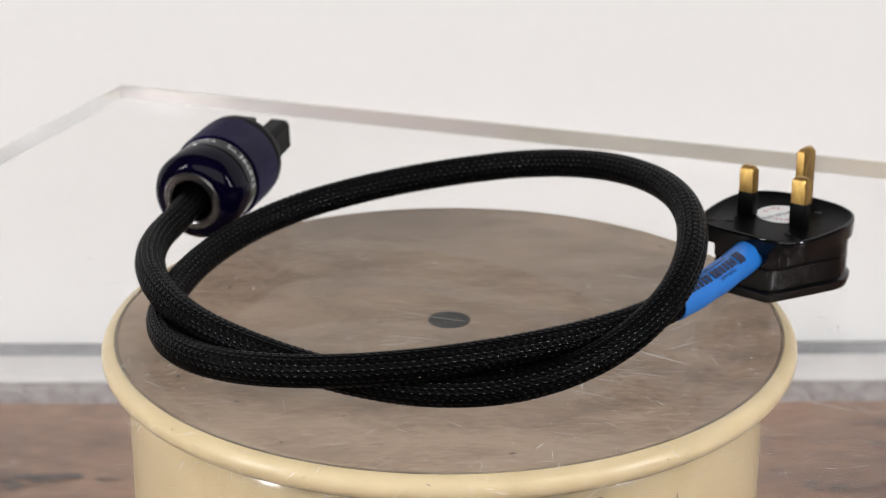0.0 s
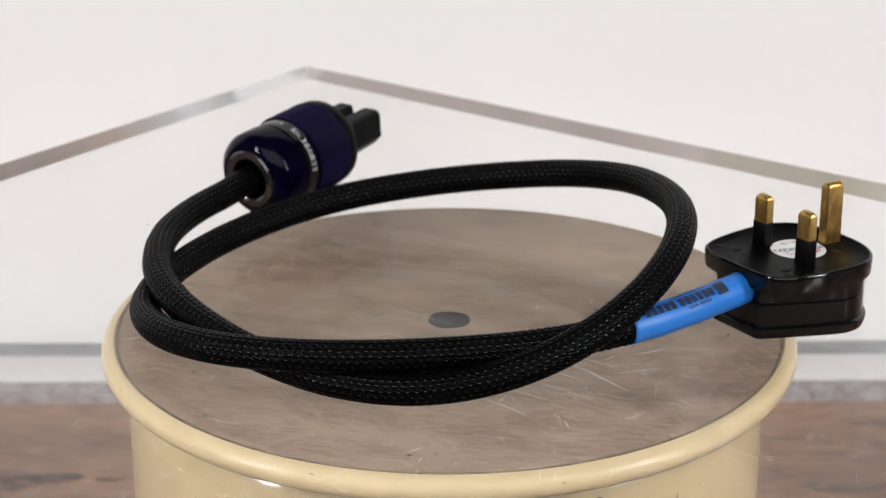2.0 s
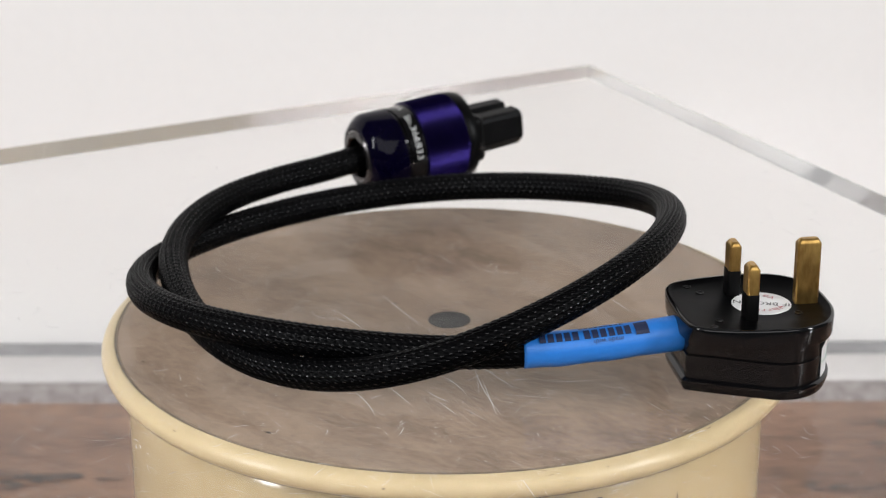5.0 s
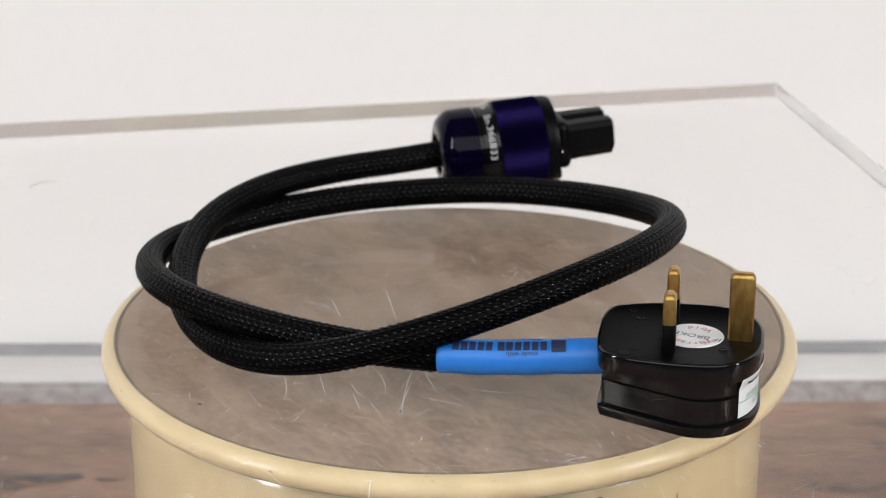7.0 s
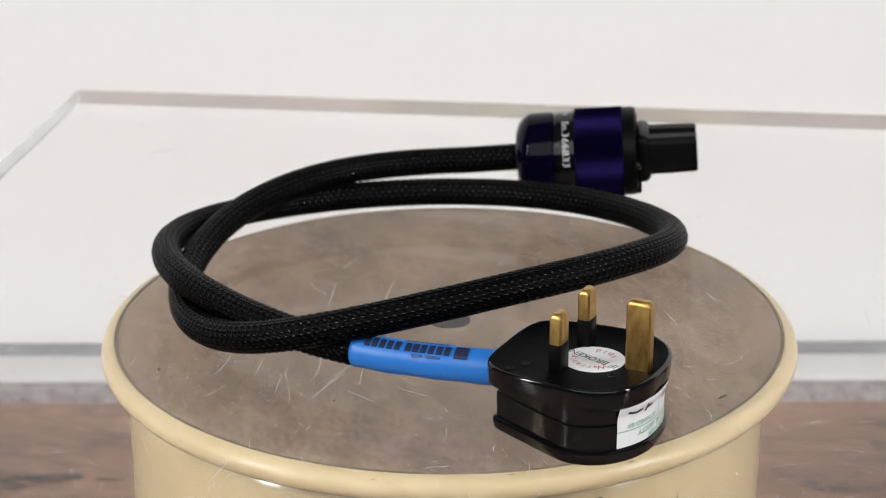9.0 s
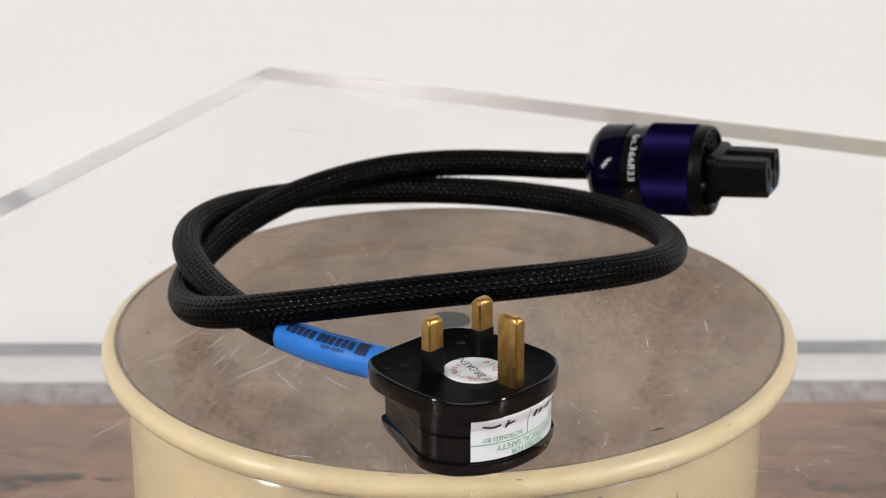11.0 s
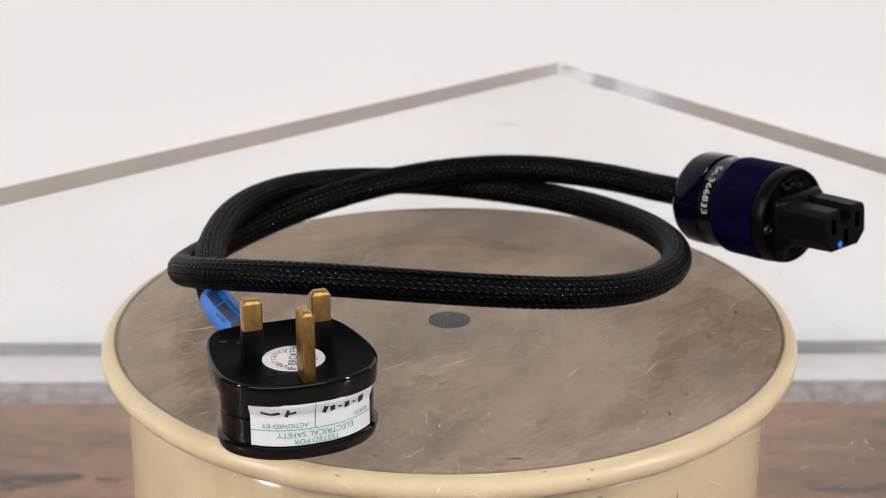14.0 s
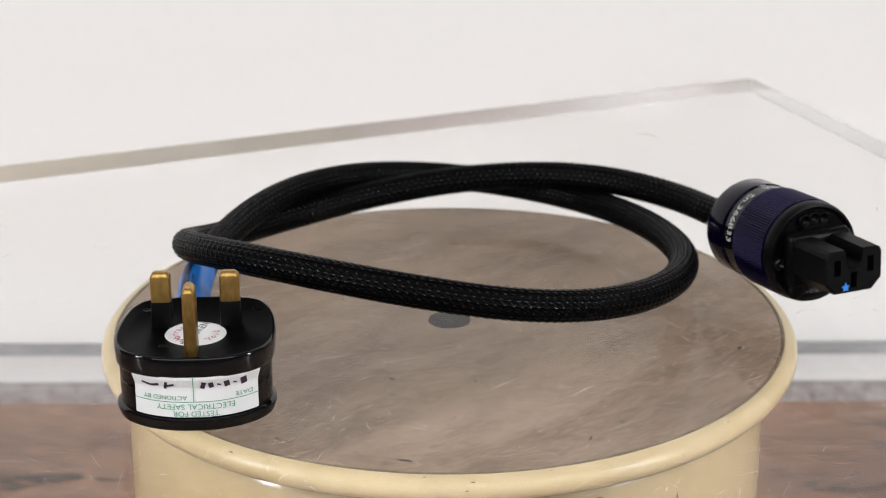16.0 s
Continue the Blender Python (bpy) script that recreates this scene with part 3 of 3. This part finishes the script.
front_curve = sorted((x, y) for x, y in plug_outline(COVER_HALF, 0.0002, 5) if y > 0.012)
FX, FY = np.array([q[0] for q in front_curve]), np.array([q[1] for q in front_curve])


def on_end(u, v, lift=0.0):
    """u to the right as read, v up as read; the plug lies upside down."""
    x = u + LAB_X
    y = float(np.interp(x, FX, FY))
    slope = (float(np.interp(x + 0.0006, FX, FY)) - float(np.interp(x - 0.0006, FX, FY))) / 0.0012
    z = (LAB_LO + LAB_HI) / 2 - v
    out = (float(np.interp(z, (0.0150, 0.0186), (0.0001, 0.0014))) + lift) / math.hypot(1, slope)
    return (x - slope * out, y + out, z)


LH = LAB_HI - LAB_LO
printed("safety_label", bars([(0, 0, LAB_W, LH)]), on_end, M["paper"], plug, "white test label printed in green")
print_on = partial(on_end, lift=0.00014)
printed("label_line", bars([(0, 0.0018, LAB_W, 0.00025)]), print_on, M["green"], plug)
printed("label_line", shift(bars([(0, 0, 0.0088, 0.00025)]), 0.0005, -0.0026, math.pi / 2), print_on, M["green"], plug)
printed("label_text", shift(glyphs("TESTED FOR", 0.0026), 0, 0.0058), print_on, M["green"], plug, "green lettering")
printed("label_text", shift(glyphs("ELECTRICAL SAFETY", 0.0027), 0, 0.0034), print_on, M["green"], plug, "green lettering")
printed("label_text", shift(glyphs("DATE", 0.0021), -0.0150, 0.0003), print_on, M["green"], plug, "green lettering")
printed("label_text", shift(glyphs("ACTIONED BY", 0.0021), 0.0095, 0.0003), print_on, M["green"], plug, "green lettering")
for k, (x, w, h) in enumerate(((-0.0148, 0.0016, 0.0024), (-0.0122, 0.0012, 0.0005), (-0.0098, 0.0015, 0.0020), (-0.0074, 0.0012, 0.0005), (-0.005, 0.0014, 0.0018),
                               (-0.0026, 0.0013, 0.0022), (0.0080, 0.0030, 0.0007), (0.0090, 0.0008, 0.0024), (0.0122, 0.0020, 0.0008), (0.0148, 0.0030, 0.0007))):
    printed("pen_stroke", shift(bars([(0, 0, w * 1.1, h * 1.15)]), x, -0.0040, 0.25 * (-1) ** k), print_on, M["penink"], plug)

# appliance connector
ax = (IEC_B - IEC_A).normalized()
iy = Vector((0, 0, 1)).cross(ax).normalized()
iz = ax.cross(iy)
CONN_AT = Matrix.Translation(IEC_A) @ Matrix((ax, iy, iz)).transposed().to_4x4()


def turned(name, profile, material, label="", segs=96, wobble=None):
    profile = [(rad * GIRTH, h) for rad, h in profile]
    return flat_shade(part(name, lathe(profile, segs, "X", wobble=wobble), material, conn, label), 40)


GIRTH = 1.03
conn = part("appliance_connector", lathe([(rad * GIRTH, h) for rad, h in ((0.0165, 0.0434), (0.0177, 0.0438), (0.0179, 0.0442), (0.0179, 0.0474), (0.0174, 0.0490), (0.0166, 0.0492), (0.0160, 0.0488), (0.0158, 0.0478), (0.0, 0.0478))], 96, "X"),
            M["black"], cable, "purple and black round appliance connector")
flat_shade(conn, 40)
conn.matrix_basis = CONN_AT
turned("rear_shell", [(0.0088, 0.004), (0.0088, 0.0004), (0.0122, 0.0), (0.0140, 0.0006), (0.0168, 0.0036), (0.0176, 0.0055), (0.0176, 0.0150), (0.0170, 0.0154), (0.012, 0.0154)],
       M["purple_dark"], "glossy dark purple rear shell")
turned("clamp_ring", [(0.0086, 0.006), (0.0084, -0.0002), (0.0092, -0.0008), (0.0112, -0.0006), (0.0121, 0.0004)], M["ringmetal"], "smoked metal clamp ring")
turned("clamp_throat", [(0.0, 0.0012), (0.0084, 0.0012)], M["hole"])
turned("print_ring", [(0.0166, 0.0150), (0.0166, 0.0165), (0.0173, 0.0168), (0.0174, 0.0236), (0.0166, 0.0242)], M["plastic"], "glossy black printed ring")
turned("barrel", [(0.0170, 0.0238), (0.0181, 0.0240), (0.0183, 0.0246), (0.0183, 0.0430), (0.0181, 0.0437), (0.0170, 0.0438)], M["purple"], "ribbed purple metal barrel", 240,
       lambda i, k: -0.0004 * (i % 2) if 1 < k < 4 else 0)


def wide(text, size, align):
    """Widely set letters."""
    v, f = glyphs(text, size, align)
    return [(1.28 * x, y) for x, y in v], f


def on_ring(u, v, a0=0.0):
    """Reads clockwise round the ring as seen from the cord end; letters stand towards the pins."""
    a = a0 + u / 0.0181
    return (0.0202 + v, -0.01804 * math.sin(a), 0.01804 * math.cos(a))


printed("ring_text", wide("Sn.366833", 0.0040, "LEFT"), partial(on_ring, a0=radians(24)), M["white_ink"], conn, "white lettering")
printed("ring_text", wide("MADE IN USA", 0.0036, "RIGHT"), partial(on_ring, a0=radians(10)), M["white_ink"], conn, "white lettering")


def tip_outline(grow=0.0):
    """The connector's face: chamfered below, a round notch between two lobes above."""
    w, top, low, notch = 0.0117 + grow, 0.0076 + grow, -0.0080 - grow, 0.0031
    pts = [(-w + 0.0040, low), (w - 0.0040, low), (w, low + 0.0040), (w, top - 0.0022), (w - 0.0007, top - 0.0007), (w - 0.0022, top), (notch + 0.0006, top)]
    pts += [(notch * math.cos(a), top - 0.0042 + notch * math.sin(a) * 0.8) for a in np.linspace(0, -math.pi, 9)]
    pts += [(-notch - 0.0006, top), (-w + 0.0022, top), (-w + 0.0007, top - 0.0007), (-w, top - 0.0022), (-w, low + 0.0040)]
    return pts


def tip_ring(x, grow):
    return [(x, a, b) for a, b in tip_outline(grow)]


part("shoulder", box(0.0068, 0.0262, 0.0205, 0.003, at=(0.0514, 0, -0.0005), segs=3), M["black"], conn)
part("socket_tip", loft([tip_ring(0.0480, 0.0004), tip_ring(0.0640, 0.0002), tip_ring(0.0735, 0.0), tip_ring(0.0741, -0.0006)]), M["tip"], conn, "matt black three-slot socket end", smooth=False)
# Black blocks flush with the tip stand in for the slots' shaded depth.
for y, z in ((-0.0068, 0.0016), (0.0068, 0.0016), (0.0, -0.0034)):
    part("slot", box(0.0030, 0.0028, 0.0058, 0.0002, at=(0.07264, y, z)), M["hole"], conn)
star = [(0.0019 * (1 if i % 2 == 0 else 0.5) * math.cos(radians(90 + 36 * i)), 0.0019 * (1 if i % 2 == 0 else 0.5) * math.sin(radians(90 + 36 * i))) for i in range(10)]
printed("star_sticker", (star, [tuple(range(10))]), lambda u, v: (0.07422, -0.0034 + u, -0.0058 + v), M["star"], conn, "small bright blue star sticker")
for k in (-1, 0, 1):
    a = radians(90 + 17 * k)
    mark = part("moulded_dimple", lathe([(0, 0.0484), (0.0016, 0.0484), (0.0018, 0.0496), (0.0023, 0.0496), (0.0026, 0.0478)], 20, "X"), M["black"], conn)
    mark.location = (0, 0.0130 * math.cos(a), 0.0130 * math.sin(a))


def crescent(r0, r1, a0, a1, x0, x1, n=24):
    """A raised band of the connector's front, between two radii and two angles."""
    ring = [(r1 * math.cos(a), r1 * math.sin(a)) for a in np.linspace(radians(a0), radians(a1), n)]
    ring += [(r0 * math.cos(a), r0 * math.sin(a)) for a in np.linspace(radians(a1), radians(a0), n)]
    return loft([[(x, y, z) for y, z in ring] for x in (x0, x1)])


flat_shade(part("upper_ledge", crescent(0.0098, 0.0112, 20, 160, 0.0474, 0.0502), M["black"], conn, "moulded ledge over the socket"), 40)
flat_shade(part("lower_pad", crescent(0.0112, 0.0158, 222, 318, 0.0474, 0.0496), M["black"], conn, "moulded pad below the socket"), 40)
part("pad_boss", lathe([(0, 0.0506), (0.0024, 0.0506), (0.0030, 0.0500), (0.0032, 0.0474)], 24, "X"), M["black"], conn).location = (0, -0.0075, -0.0132)
for s in (-1, 1):
    part("screw", lathe([(0, 0.0498), (0.0007, 0.0498), (0.0009, 0.0506), (0.0020, 0.0506), (0.0024, 0.0500), (0.0024, 0.0474)], 20, "X"), M["plastic"], conn, "dark screw head").location = (0, 0.0147 * s, -0.002)
printed("rating_mark", glyphs("250V~", 0.0028), lambda u, v: (0.04965, -u, -0.0140 + v), M["plastic"], conn)

# ---- scratches and dust on the slab ----
rng = random.Random(7)


def stroke(bm, x, y, a, long, bend, w, n, z):
    """One tapering mark that starts at x, y and runs along a."""
    last = None
    for i in range(n + 1):
        c, q = math.cos(a), math.sin(a)
        k = w * (0.3 + math.sin(math.pi * i / n))
        pair = (bm.verts.new((x - q * k, y + c * k, z)), bm.verts.new((x + q * k, y - c * k, z)))
        if last:
            bm.faces.new((last[0], last[1], pair[1], pair[0]))
        last = pair
        x, y, a = min(max(x + c * long / n, -0.2535), 0.2535), min(max(y + q * long / n, -0.2155), 0.2155), a + bend / n * 2


def scratches(count):
    """Hair-thin curved scratches, chips and dust, thinner the longer they are."""
    bm = bmesh.new()
    for _ in range(count):
        x, y = rng.uniform(-0.252, 0.252), rng.uniform(-0.214, 0.214)
        a = rng.uniform(0, math.pi)
        long = rng.choice((0.0003, 0.0004, 0.0006, 0.0006, 0.0006, 0.001, 0.001, 0.001, 0.002, 0.002, 0.003, 0.004, 0.005, 0.007, 0.011)) * rng.uniform(0.5, 1.3)
        w = rng.uniform(0.00006, 0.00014) if long < 0.0015 else rng.uniform(0.00002, 0.00005)
        stroke(bm, x, y, a, long, rng.uniform(-1, 1) * rng.choice((0.03, 0.08, 0.2, 0.7)), w, 2 if long < 0.0015 else 6, 0.00004)
    return bm


def deep_scratches():
    """The longer white scratches that stand out, and scuffs of several fine lines beside them."""
    bm = bmesh.new()
    for x, y, a, long, bend in (
            (-0.0075, -0.0524, -0.17, 0.0135, 0.9), (-0.0054, -0.0438, 0.06, 0.0225, 0.0), (-0.0135, -0.0224, -0.02, 0.0354, 0.0), (0.0611, -0.0379, 0.32, 0.0231, -0.3),
            (0.0650, -0.0239, -0.35, 0.0373, 0.1), (0.0653, -0.0212, 0.08, 0.0212, 0.0), (0.0881, -0.0250, 0.90, 0.0166, 0.0), (0.0626, -0.0681, 0.08, 0.0211, -0.2),
            (0.0639, -0.0561, 0.01, 0.0181, 0.0), (0.0812, -0.0470, 0.05, 0.0135, 0.0), (0.0730, -0.0462, -0.05, 0.0128, 0.3), (0.0467, 0.0504, 3.12, 0.0173, 0.0),
            (0.0669, 0.0393, 3.13, 0.0170, 0.0), (0.0190, 0.0845, -2.75, 0.0115, 0.0), (-0.0031, 0.0994, -2.71, 0.0128, 0.0), (0.0999, -0.0347, 2.81, 0.0270, 0.0),
            (0.0842, -0.0084, 0.93, 0.0170, 0.2), (0.1584, -0.0527, 2.95, 0.0145, 0.0), (0.0118, 0.1528, -3.10, 0.0157, 0.0)):
        stroke(bm, x, y, a, long, bend, 0.00009, 8, 0.00005)
        for _ in range(3):
            stroke(bm, x + rng.gauss(0, 0.005), y + rng.gauss(0, 0.005), a + rng.gauss(0, 0.5), long * rng.uniform(0.1, 0.5), rng.uniform(-0.2, 0.2), 0.00004, 5, 0.00005)
    for _ in range(190):
        x, y, a = rng.uniform(-0.24, 0.24), rng.uniform(-0.2, 0.2), rng.uniform(0, 6.28)
        for _ in range(rng.choice((1, 1, 2, 4))):
            stroke(bm, x + rng.gauss(0, 0.003), y + rng.gauss(0, 0.003), a + rng.gauss(0, 0.25), rng.uniform(0.001, 0.006), rng.uniform(-0.6, 0.6), rng.uniform(0.00005, 0.00011), 6, 0.00005)
    return bm


scr = part("scratches", scratches(5200), M["scratch"], slab, "fine white scratches and dust")
scr["kind"] = "stuff"
deep = part("deep_scratches", deep_scratches(), M["scratch"], slab, "long white scratches and scuffs")
deep["kind"] = "stuff"


def smudges(count):
    """Small grey rub marks and fibres on the slab."""
    bm = bmesh.new()
    stroke(bm, -0.1553, -0.1562, 2.9, 0.016, -0.9, 0.0004, 10, 0.00006)
    for _ in range(count):
        stroke(bm, rng.uniform(-0.245, 0.245), rng.uniform(-0.205, 0.205), rng.uniform(0, 6.28), rng.uniform(0.0008, 0.006), rng.uniform(-1.2, 1.2), rng.uniform(0.00005, 0.00013), 7, 0.00006)
    return bm


smudge = part("smudges", smudges(90), M["smudge"], slab, "small grey rub marks and fibres")
smudge["kind"] = "stuff"


def motions():
    times = [0.5 * k for k in range(33)]
    walk(slab, [(t, pose(0, 0, SLAB_Z, 0, 0, SLAB_TURN + turn(t))) for t in times])
    walk(cable, [(t, pose(0, 0, SLAB_Z + 0.0002, 0, 0, turn(t))) for t in times])
    walk(lid, [(t, pose(0, 0, 0, 0, 0, turn(t))) for t in times])


motions()
